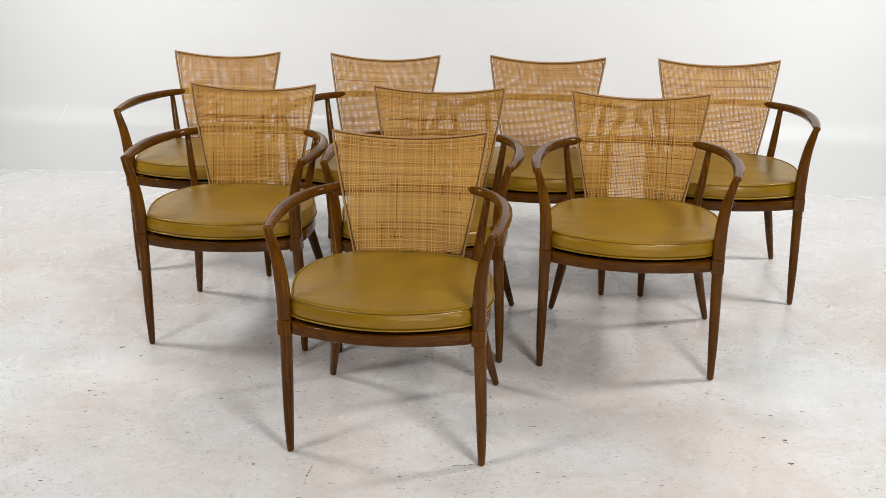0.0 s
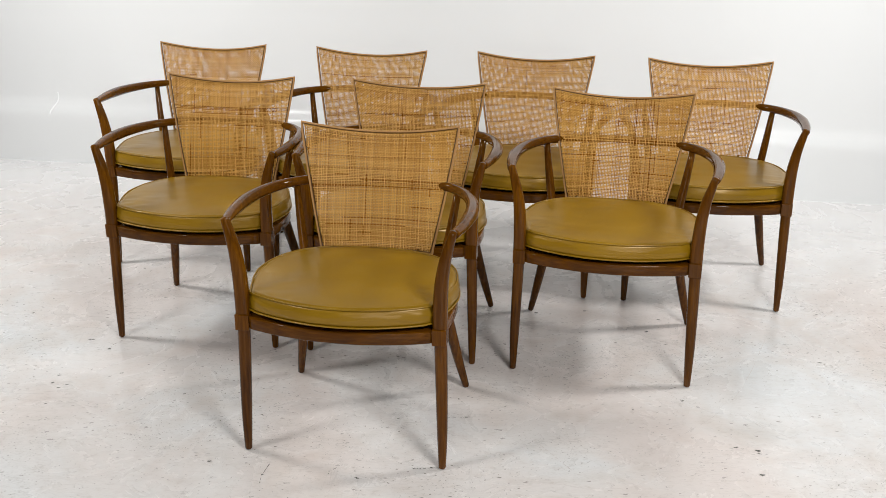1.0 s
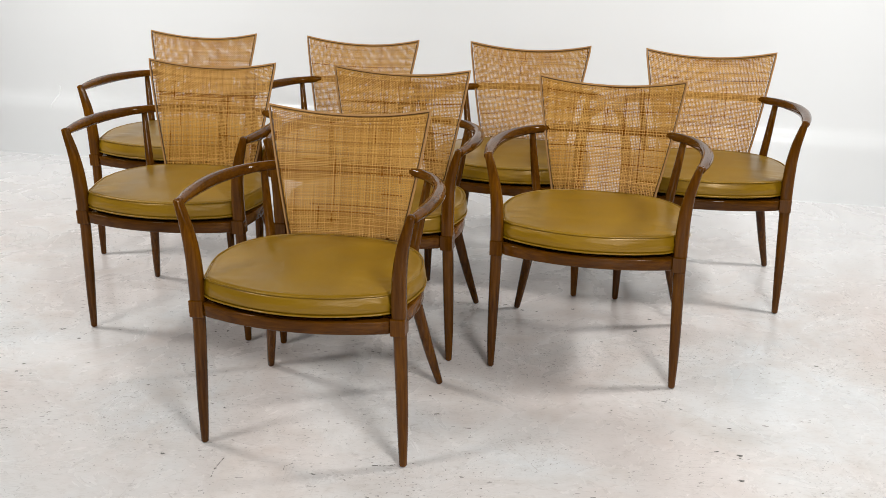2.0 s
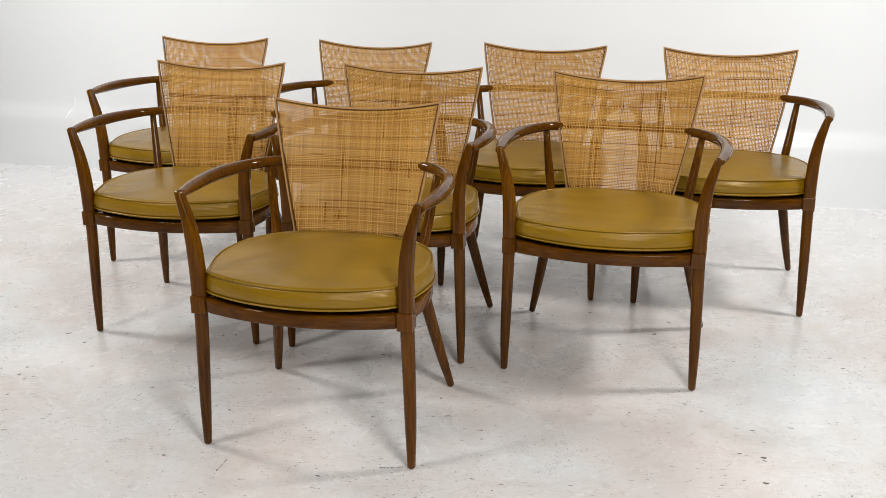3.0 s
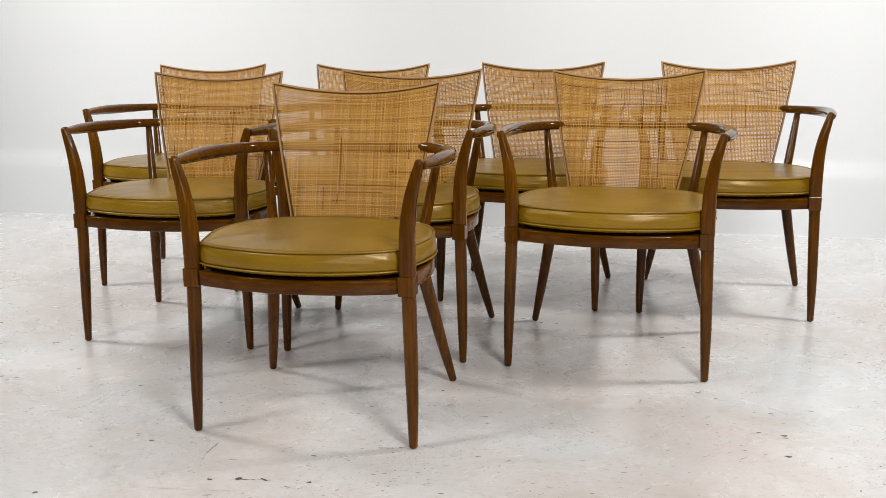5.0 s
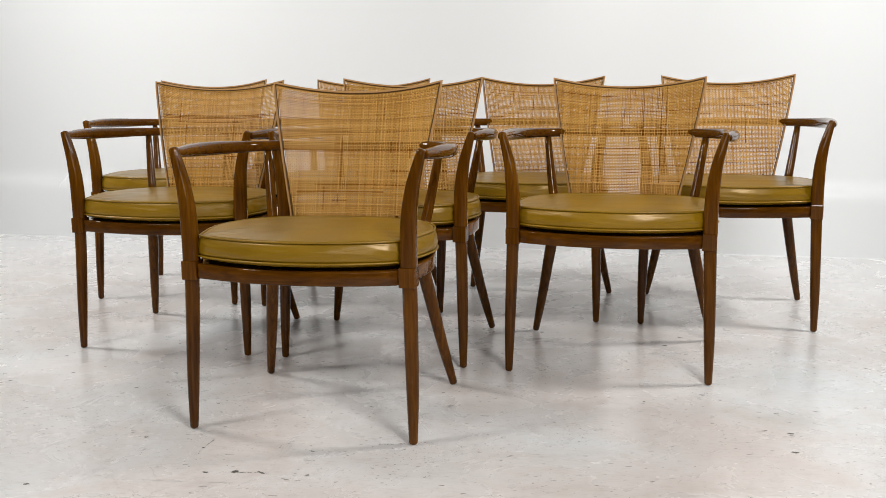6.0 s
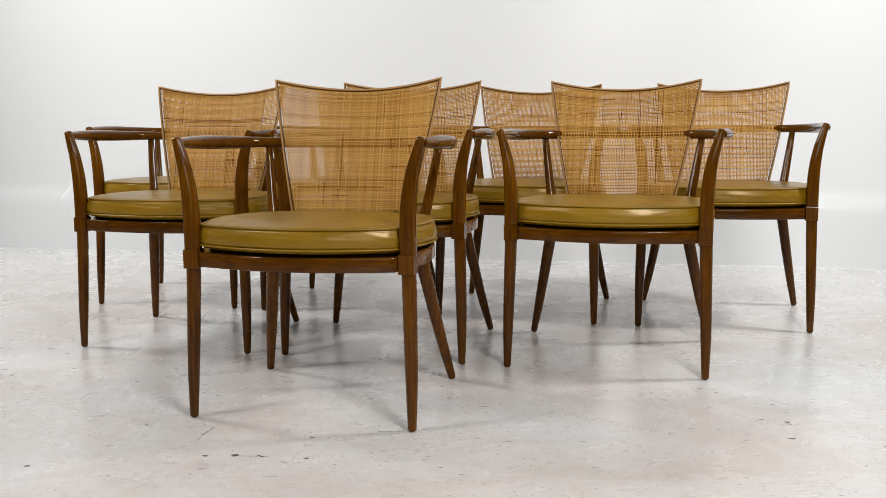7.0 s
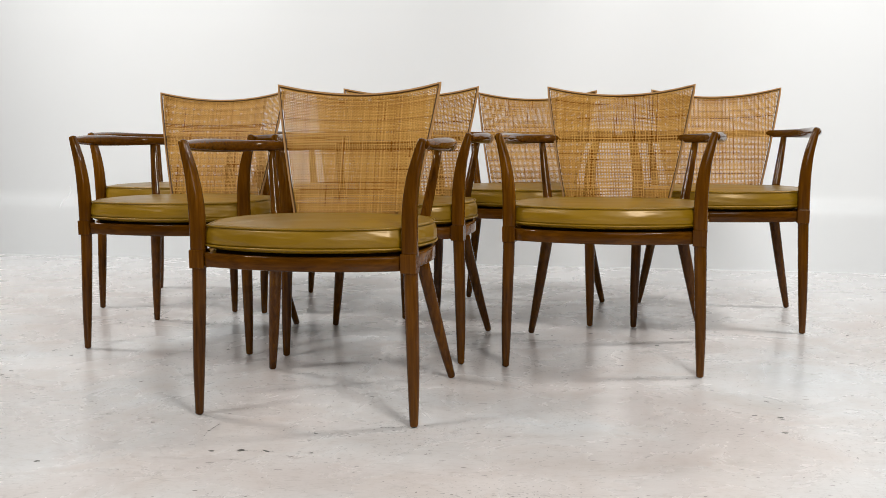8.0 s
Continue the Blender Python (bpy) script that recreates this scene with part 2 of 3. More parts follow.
def wall_depth(z):
    """How far the wall's face lies back at height z."""
    return 0.005 + 0.05 * (z - 0.02) + 0.052 / (1 + math.exp(-(z - CREASE) / 0.014))


def build_studio():
    bm = bmesh.new()
    for x, y in ((-7, -5), (7, -5), (7, 7), (-7, 7)):
        bm.verts.new((x, y, 0))
    bm.verts.ensure_lookup_table()
    bm.faces.new(bm.verts[:])
    low = bmesh.ops.extrude_face_region(bm, geom=bm.faces[:])
    for g in low["geom"]:
        if isinstance(g, bmesh.types.BMVert):
            g.co.z = -0.1
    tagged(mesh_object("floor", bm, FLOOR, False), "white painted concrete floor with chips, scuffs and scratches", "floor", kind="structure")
    # the back wall, with a small fillet at its foot and a rounded step
    prof = [(0.0, -0.002)]
    for k in range(1, 9):
        a = math.pi / 2 * k / 8
        prof.append((0.004 * math.sin(a), 0.006 * (1 - math.cos(a))))
    for k in range(41):
        z = 0.02 + 0.58 * k / 40
        prof.append((wall_depth(z), z))
    prof += [(prof[-1][0] + 0.004, z) for z in (1.2, 3.2, 3.3)]
    prof += [(prof[-1][0] + 0.1, 3.3), (prof[-1][0] + 0.1, 0.0)]
    bm = bmesh.new()
    ends = [[bm.verts.new((x, y, z)) for y, z in prof] for x in (-6.5, 6.5)]
    n = len(prof)
    for k in range(n):
        bm.faces.new((ends[0][k], ends[0][(k + 1) % n], ends[1][(k + 1) % n], ends[1][k]))
    bm.faces.new(ends[0])
    bm.faces.new(ends[1][::-1])
    wall = mesh_object("wall_north", bm, WALL)
    for p in wall.data.polygons:
        p.use_smooth = len(p.vertices) == 4 and abs(p.normal.z) < 0.999 and p.normal.y < 0.5
    wall.matrix_world = WALL_FOOT
    bm = bmesh.new()
    line = [(-1.965 + 0.012 * math.sin(40 * z) + 0.25 * (z - 0.32) * (z < 0.32), wall_depth(z) + 0.0005, z, 0.0035, 0.0035) for z in np.linspace(0.265, 0.375, 14)]
    tube(bm, line, (1, 0, 0), 8)
    part("paint_ridge", bm, WALL, wall)
    tagged(wall, "glossy white studio wall with a soft step near its foot", "wall", kind="structure")
    # unseen walls and ceiling added to close the room; their greys set the bounce
    for name, box in (("wall_east", (6.0, -4.2, 0, 6.12, 6.2, 3.3)), ("wall_west", (-6.12, -4.2, 0, -6.0, 6.2, 3.3)), ("wall_south", (-6.12, -4.32, 0, 6.12, -4.2, 3.3))):
        bm = bmesh.new()
        block(bm, *box, bevel=0)
        tagged(mesh_object(name, bm, GREY, False), "unseen plain grey wall added to close the studio", "wall", kind="structure")
    bm = bmesh.new()
    block(bm, -7, -5, 3.32, 7, 7, 3.42, bevel=0)
    tagged(mesh_object("ceiling", bm, CEIL, False), "unseen plain dark grey ceiling added over the studio", "ceiling", kind="structure")


build_studio()


def build_floor_marks(floor):
    """Paint chips and drag marks in the floor's paint."""
    rng = random.Random(5)
    chip = material("chipped_paint", 0.6, (0.075, 0.068, 0.06))[0]
    scuff = material("scuffed_paint", 0.5, (0.44, 0.41, 0.385))[0]
    shapes = []
    for k in range(5):
        bm = bmesh.new()
        n = 11
        ring = [bm.verts.new((math.cos(2 * math.pi * i / n) * rng.uniform(0.4, 1.1), 0.6 * math.sin(2 * math.pi * i / n) * rng.uniform(0.3, 1.15), 0)) for i in range(n)]
        low = [bm.verts.new((v.co.x * 1.1, v.co.y * 1.1, -0.2)) for v in ring]
        bm.faces.new(ring)
        for i in range(n):
            bm.faces.new((ring[i], low[i], low[(i + 1) % n], ring[(i + 1) % n]))
        me = bpy.data.meshes.new("paint_chip")
        bm.to_mesh(me)
        bm.free()
        me.materials.append(chip)
        shapes.append(me)
    for x, y, size in [(x, y, rng.uniform(0.0045, 0.009)) for x, y in CHIPS] + DEEP_CHIPS:
        ob = new("paint_chip", rng.choice(shapes))
        ob.parent = floor
        r = size
        ob.matrix_basis = pose(x, y, 0.0004, 0, 0, rng.uniform(-35, 35)) @ Matrix.Diagonal((r, r * rng.uniform(0.4, 0.9), 0.002, 1))
    for line, wide, paint in [(*q, scuff) for q in SCRATCHES] + [(*q, chip) for q in GOUGES]:
        pts = spline(line, 16)
        bm = bmesh.new()
        rows = []
        for i, q in enumerate(pts):
            d = pts[min(i + 1, len(pts) - 1)] - pts[max(i - 1, 0)]
            side = np.array((-d[1], d[0])) / np.linalg.norm(d)
            w = wide * rng.uniform(0.25, 1.0)
            drift = 0.0015 * noise.noise((q[0] * 30, q[1] * 30, 1.0))
            rows.append([bm.verts.new((*(q + side * (drift + k * w)), 0.0003)) for k in (-0.5, 0.5)])
        gap = False
        for a, b in zip(rows, rows[1:]):
            gap = rng.random() < (0.72 if gap else 0.25)
            if not gap:
                bm.faces.new((a[0], a[1], b[1], b[0]))
        part("scratch", bm, paint, floor, smooth=False)


CHIPS = [
    (-1.11, 3.56), (-1.00, 3.49), (-0.97, 3.65), (-0.76, 3.21), (-1.15, 3.13), (-1.07, 3.06), (-0.59, 3.15), (-1.17, 3.78), (0.53, 3.74), (0.65, 3.83),
    (0.71, 3.65), (0.41, 3.39), (0.46, 3.38), (0.50, 3.31), (0.59, 3.41), (0.85, 3.34), (0.79, 3.24), (0.84, 3.14), (0.55, 3.60), (-0.46, 2.64),
    (-0.05, 2.63), (0.13, 2.75), (-0.08, 3.03), (-0.40, 2.33), (0.01, 2.37), (-0.14, 2.32), (1.33, 3.02),
    (1.44, 3.40), (1.31, 3.09), (0.86, 2.72), (0.66, 2.70), (0.65, 2.98), (0.82, 2.76), (0.98, 2.62), (1.15, 2.24), (-1.17, 2.87), (-1.17, 2.82),
    (-1.14, 2.79), (-1.12, 2.81), (-1.14, 2.69), (-0.90, 2.95), (-0.97, 2.89), (-0.73, 2.76), (-1.14, 2.32), (-1.45, 3.34), (-0.56, 2.39),
]
# larger chips: place and half length
DEEP_CHIPS = [(-0.35, 2.188, 0.010), (-0.285, 2.195, 0.013), (-0.228, 2.192, 0.012), (-0.123, 2.183, 0.008), (0.922, 2.498, 0.011), (0.98, 2.482, 0.011),
              (0.979, 2.467, 0.009), (0.959, 2.363, 0.011), (-1.159, 3.126, 0.010), (-0.716, 2.108, 0.010)]
SCRATCHES = [
    (((1.19, 3.18), (1.05, 2.89), (0.91, 2.68), (0.62, 2.43), (0.41, 2.30)), 0.0018),
    (((-1.65, 3.27), (-1.43, 3.24), (-1.27, 3.23), (-1.13, 3.21)), 0.0022),
    (((-1.36, 3.37), (-1.31, 3.27), (-1.28, 3.24), (-1.22, 3.23)), 0.0022),
    (((-1.29, 3.33), (-1.21, 3.26), (-1.14, 3.21)), 0.0018),
    (((-0.96, 2.45), (-0.73, 2.33), (-0.58, 2.27)), 0.0016),
    (((-0.74, 2.18), (-0.59, 2.16), (-0.45, 2.14), (-0.20, 2.14), (0.17, 2.20)), 0.0018),
    (((-0.61, 2.16), (-0.60, 2.20), (-0.59, 2.27)), 0.0020),
    (((0.68, 2.20), (0.62, 2.09), (0.57, 2.01)), 0.0020),
    (((0.35, 2.52), (0.40, 2.44), (0.45, 2.36)), 0.0030),
]
# short dark gouges that break up along their run
GOUGES = [
    (((-1.34, 3.11), (-1.32, 3.12), (-1.29, 3.12)), 0.0035),
    (((-0.22, 2.32), (-0.22, 2.35), (-0.21, 2.36), (-0.20, 2.37)), 0.0028),
    (((-0.40, 2.29), (-0.40, 2.33), (-0.39, 2.38)), 0.0030),
    (((0.10, 2.64), (0.13, 2.64), (0.16, 2.64)), 0.0030),
    (((0.01, 2.37), (0.04, 2.37), (0.08, 2.38)), 0.0045),
    (((-0.29, 2.19), (-0.25, 2.19), (-0.21, 2.19)), 0.0035),
]
build_floor_marks(bpy.data.objects["floor"])


# ---- the armchair ----
def seat_outline(a, back, front_x, front_y, bow, n=120, corner=False):
    """The seat's plan, a bowed front and a rounded back, as evenly spaced points."""
    pts = []
    for k in range(21):
        x = -front_x + 2 * front_x * k / 20
        pts.append((x, front_y - bow * (1 - (x / front_x) ** 2)))
    p = 2.6
    for k in range(41):
        q = math.pi * k / 40
        c, s = math.cos(q), math.sin(q)
        pts.append((a * math.copysign(abs(c) ** (2 / p), c), -0.10 + (back + 0.10) * abs(s) ** (2 / p)))
    pts = np.array(pts)
    soft = 0.5 * pts + 0.25 * (np.roll(pts, 1, 0) + np.roll(pts, -1, 0))
    if corner:
        soft[[0, 20]] = 0.75 * pts[[0, 20]] + 0.25 * soft[[0, 20]]
    pts = soft
    loop = np.vstack([pts, pts[:1]])
    d = np.concatenate([[0], np.cumsum(np.linalg.norm(np.diff(loop, axis=0), axis=1))])
    s = np.linspace(0, d[-1], n, endpoint=False)
    return np.stack([np.interp(s, d, loop[:, 0]), np.interp(s, d, loop[:, 1])], 1)


def outward(loop):
    t = np.roll(loop, -1, 0) - np.roll(loop, 1, 0)
    t /= np.linalg.norm(t, axis=1)[:, None]
    return np.stack([t[:, 1], -t[:, 0]], 1)


def ring_of(bm, loop, z):
    zs = z if hasattr(z, "__len__") else [z] * len(loop)
    return [bm.verts.new((x, y, h)) for (x, y), h in zip(loop, zs)]


def join(bm, r, t):
    n = len(r)
    for k in range(n):
        bm.faces.new((r[k], r[(k + 1) % n], t[(k + 1) % n], t[k]))


SEAT_A = dict(a=0.287, back=0.172, front_x=0.276, front_y=-0.240, bow=0.054)
CUSHION_A = dict(a=0.284, back=0.168, front_x=0.247, front_y=-0.232, bow=0.064, corner=True)
Z_FRAME, Z_TOPSIDE, Z_CUSHION, Z_PIPE_LOW, Z_PIPE_TOP = 0.378, 0.413, 0.4265, 0.4310, 0.4792


def seat_frame_mesh():
    bm = bmesh.new()
    loop = seat_outline(**SEAT_A)
    out = outward(loop)
    r, w = 0.0035, 0.034
    prof = []
    for cx, cz, a0 in ((-r, Z_TOPSIDE - r, 90), (-w + r, Z_TOPSIDE - r, 180), (-w + r, Z_FRAME + r, 270), (-r, Z_FRAME + r, 360)):
        for k in range(4):
            q = radians(a0 - 90 + 30 * k) if a0 != 90 else radians(30 * k)
            prof.append((cx + r * math.cos(q), cz + r * math.sin(q)))
    rings = [ring_of(bm, loop + out * o, z) for o, z in prof]
    for i in range(len(rings)):
        join(bm, rings[i], rings[(i + 1) % len(rings)])
    return bm


def seat_deck_mesh():
    bm = bmesh.new()
    loop = seat_outline(**SEAT_A)
    out = outward(loop)
    lo, hi = ring_of(bm, loop - out * 0.032, Z_FRAME + 0.012), ring_of(bm, loop - out * 0.032, Z_TOPSIDE + 0.006)
    join(bm, lo, hi)
    bm.faces.new(lo)
    bm.faces.new(hi)
    return bm


SWELL = 0.006              # how far the cushion's lower edge stands out past its upper


def sag(y):
    """The cushion sinks a little to its back."""
    return -0.018 * (y + 0.29)


def cushion_mesh(seed=0):
    """A box cushion with a crowned top, welts along both edges and loose folds at its front corners."""
    bm = bmesh.new()
    loop = seat_outline(n=240, **CUSHION_A)
    out = outward(loop)
    mid = np.array((0.0, -0.04))
    at = seed * 7.3
    crown = (0.0105, 0.0105, 0.0085, 0.007)[seed]
    rows = [(-0.034, Z_CUSHION - 0.0085), (-0.020, Z_CUSHION - 0.0065), (-0.009, Z_CUSHION - 0.0035), (-0.003, Z_CUSHION + 0.001), (0.0, Z_PIPE_LOW), (-0.0014, Z_PIPE_LOW + 0.0028), (0.0010, Z_PIPE_LOW + 0.0042)]
    for k in range(1, 14):
        f = k / 14
        rows.append((0.0014 + 0.0034 * math.sin(math.pi * f), Z_PIPE_LOW + 0.004 + (Z_PIPE_TOP - Z_PIPE_LOW - 0.008) * f))
    rows += [(0.0012, Z_PIPE_TOP - 0.0046), (-0.0016, Z_PIPE_TOP - 0.0028), (-0.001, Z_PIPE_TOP), (-0.0042, Z_PIPE_TOP + 0.0004), (-0.0066, Z_PIPE_TOP + 0.0026)]
    rings = []
    for o, z in rows:
        low = max(0.0, (Z_PIPE_TOP - z) / (Z_PIPE_TOP - Z_PIPE_LOW))
        flat = loop + out * (o + SWELL * min(1.0, low))
        band = Z_PIPE_LOW + 0.005 < z < Z_PIPE_TOP - 0.005
        push = []
        for (x, y) in flat:
            run = x if y < -0.15 else (0.6 + y)
            corner = max(0.0, 1 - math.hypot(abs(x) - 0.255, y + 0.205) / 0.15)
            # long lying folds that tilt a little, and short ones near the corners
            fold = 0.0013 * noise.noise((run * 7 + at, z * 85 + run * 5, at)) + 0.0009 * noise.noise((run * 26, z * 130, at + 3))
            tuck = 0.0032 * corner * noise.noise((run * 20 + at, z * 110 + run * 22, at + 9))
            push.append((fold + tuck) * band)
        rings.append(ring_of(bm, flat + out * np.array(push)[:, None], [z + sag(q[1]) for q in flat]))
    for k in range(2, 40):
        f = 1 - k / 40
        rise = crown * (1 - f ** 3.2)
        flat = mid + (loop - mid) * f
        zs = []
        for q in flat:
            # soft waves, creases that run in from the front corners, and small puckers behind the welt
            wave = 0.0034 * (1 - abs(2 * f - 1)) * noise.noise((q[0] * 8 + at, q[1] * 13, 4.0 + at))
            near = max(0.0, 1 - math.hypot(abs(q[0]) - 0.245, q[1] + 0.18) / 0.14)
            crease = 0.0036 * near * noise.noise((q[0] * 14 + at, q[1] * 36, 2.0 + at))
            pucker = 0.0012 * max(0.0, (f - 0.78) / 0.22) * noise.noise((q[0] * 34, q[1] * 34, 6.0 + at))
            zs.append(Z_PIPE_TOP + sag(q[1]) + rise + wave + crease + pucker * (k > 2))
        rings.append(ring_of(bm, flat, zs))
    for r, t in zip(rings, rings[1:]):
        join(bm, r, t)
    tip = bm.verts.new((mid[0], mid[1], Z_PIPE_TOP + sag(mid[1]) + crown))
    last = rings[-1]
    for k in range(len(last)):
        bm.faces.new((last[k], last[(k + 1) % len(last)], tip))
    bm.faces.new(rings[0][::-1])
    return bm


def piping_mesh(z, swell):
    bm = bmesh.new()
    loop = seat_outline(n=168, **CUSHION_A)
    loop = loop + outward(loop) * (0.0026 + swell)
    tube(bm, [(x, y, z + sag(y), 0.0024, 0.0024) for x, y in loop], (0, 0, 1), 8, closed=True)
    return bm


# the cane panel: its half width, and the place of a point at x and height fraction v
def panel_half(v):
    return 0.164 + 0.0685 * v + 0.012 * v * (1 - v)


def panel_at(x, v):
    u = min(1.0, abs(x) / panel_half(v))
    hollow = (0.014 + 0.012 * v) * (1 - u * u)
    return Vector((x, 0.158 + 0.101 * v + hollow, 0.471 + 0.352 * v - 0.029 * v ** 3 * (1 - u * u)))


def panel_normal(x, v):
    e = 1e-3
    a = panel_at(x + e, v) - panel_at(x - e, v)
    b = panel_at(x, v + e) - panel_at(x, v - e)
    return b.cross(a).normalized()        # to the back


def panel_rim_mesh(start, w, d, r):
    bm = bmesh.new()
    edge = [(-1 + 2 * k / 28, 0.0) for k in range(28)] + [(1.0, k / 24) for k in range(24)]
    edge += [(1 - 2 * k / 28, 1.0) for k in range(28)] + [(-1.0, 1 - k / 24) for k in range(24)]
    prof = [(0, -d + r), (r, -d), (w - r, -d), (w, -d + r), (w, d - r), (w - r, d), (r, d), (0, d - r)]
    rings = []
    for i, (u, v) in enumerate(edge):
        x = u * panel_half(v)
        p, nor = panel_at(x, v), panel_normal(x * 0.98, min(max(v, 0.01), 0.99))
        q = [panel_at(a * panel_half(b), b) for a, b in (edge[i - 1], edge[(i + 1) % len(edge)])]
        inward = nor.cross((q[1] - q[0]).normalized()).normalized()
        corner = i in (0, 28, 52, 80)
        k = 1.42 if corner else 1.0
        rings.append([bm.verts.new(p + inward * (start + a) * k + nor * b) for a, b in prof])
    n = len(prof)
    for i in range(len(rings)):
        r0, r1 = rings[i], rings[(i + 1) % len(rings)]
        for k in range(n):
            bm.faces.new((r0[k], r0[(k + 1) % n], r1[(k + 1) % n], r1[k]))
    return bm


PITCH = 0.0050


def weave_mesh(seed, marked=(), broken=(), standing=()):
    """Cane strands woven over and under one another, three-sided; some run dark for a stretch."""
    verts, faces, tint = [], [], []
    step_v = PITCH / 0.375
    nv = int(1 / step_v)

    def strand(points, across, dark=(), axis=0):
        base = len(verts)
        for p, nor, over in points:
            c = p + nor * over
            verts.extend((tuple(c - across), tuple(c + across), tuple(c - nor * 0.0004)))
        for i in range(len(points) - 1):
            a = base + 3 * i
            along = points[i][0][axis]
            shade = int(any(p < along < q for p, q in dark))
            mid = (points[i][0] + points[i + 1][0]) / 2
            if any(abs(mid.x - x) < w and abs(mid.z - z) < h for x, z, w, h in broken):
                continue
            tint.extend((shade,) * 3)
            for k in range(3):
                faces.append((a + k, a + (k + 1) % 3, a + 3 + (k + 1) % 3, a + 3 + k))

    rng = random.Random(seed)

    def row(x, v, over):
        return panel_at(x, v), panel_normal(x * 0.99, min(max(v, 0.01), 0.99)), over

    nx = int(0.234 / PITCH)

    def bunch(k, way):
        # strands crowd together and part again, which gives the sheet its plaid
        return 0.0006 * noise.noise((k * 0.31, seed * 3.7, way)) + rng.uniform(-0.0002, 0.0002)

    for i in range(-nx, nx + 1):
        x, wide = i * PITCH + bunch(i, 0.5), rng.uniform(0.80, 1.14)
        low = 0.0
        while panel_half(low) - 0.002 < abs(x) and low < 1:
            low += 0.004
        pts = [row(x, low, 0.0)]
        for j in range(nv + 1):
            v = j * step_v
            if v > low + 0.004:
                pts.append(row(x, v, -0.0007 if (i + j) % 2 else 0.0007))
        pts.append(row(x, 0.997, 0.0))
        if len(pts) > 2:
            start = rng.uniform(0.45, 0.8)
            upright = [(start, start + rng.choice((0.03, 0.06, 0.12)))] if rng.random() < 0.05 else [(a, b) for at, a, b in standing if abs(at - i * PITCH) < PITCH * 0.5]
            strand(pts, Vector((0.00146 * wide, 0, 0)), upright, 2)
    for j in range(1, nv + 1):
        wide = rng.uniform(0.80, 1.14)
        v = min(j * step_v + bunch(j, 5.5) / 0.375, 0.995)
        m = int((panel_half(v) - 0.003) / PITCH)
        end = panel_half(v) - 0.002
        pts = [row(-end, v, 0.0)] + [row(i * PITCH, v, 0.0007 if (i + j) % 2 else -0.0007) for i in range(-m, m + 1)] + [row(end, v, 0.0)]
        dark = [(a, b) for at, a, b in marked if abs(at - v) < step_v * 0.5]
        if not dark and rng.random() < (0.02 if seed == 11 else 0.06):
            mid, length = rng.uniform(-end, end), rng.choice((0.03, 0.06, 0.1, 0.25, 0.5))
            dark = [(mid - length / 2, mid + length / 2)]
        strand(pts, Vector((0, 0.0003 * wide, 0.00150 * wide)), dark)
    me = bpy.data.meshes.new("cane_weave")
    me.from_pydata(verts, [], faces)
    me.materials.append(CANE)
    me.materials.append(CANE_DARK)
    me.polygons.foreach_set("material_index", tint)
    return me


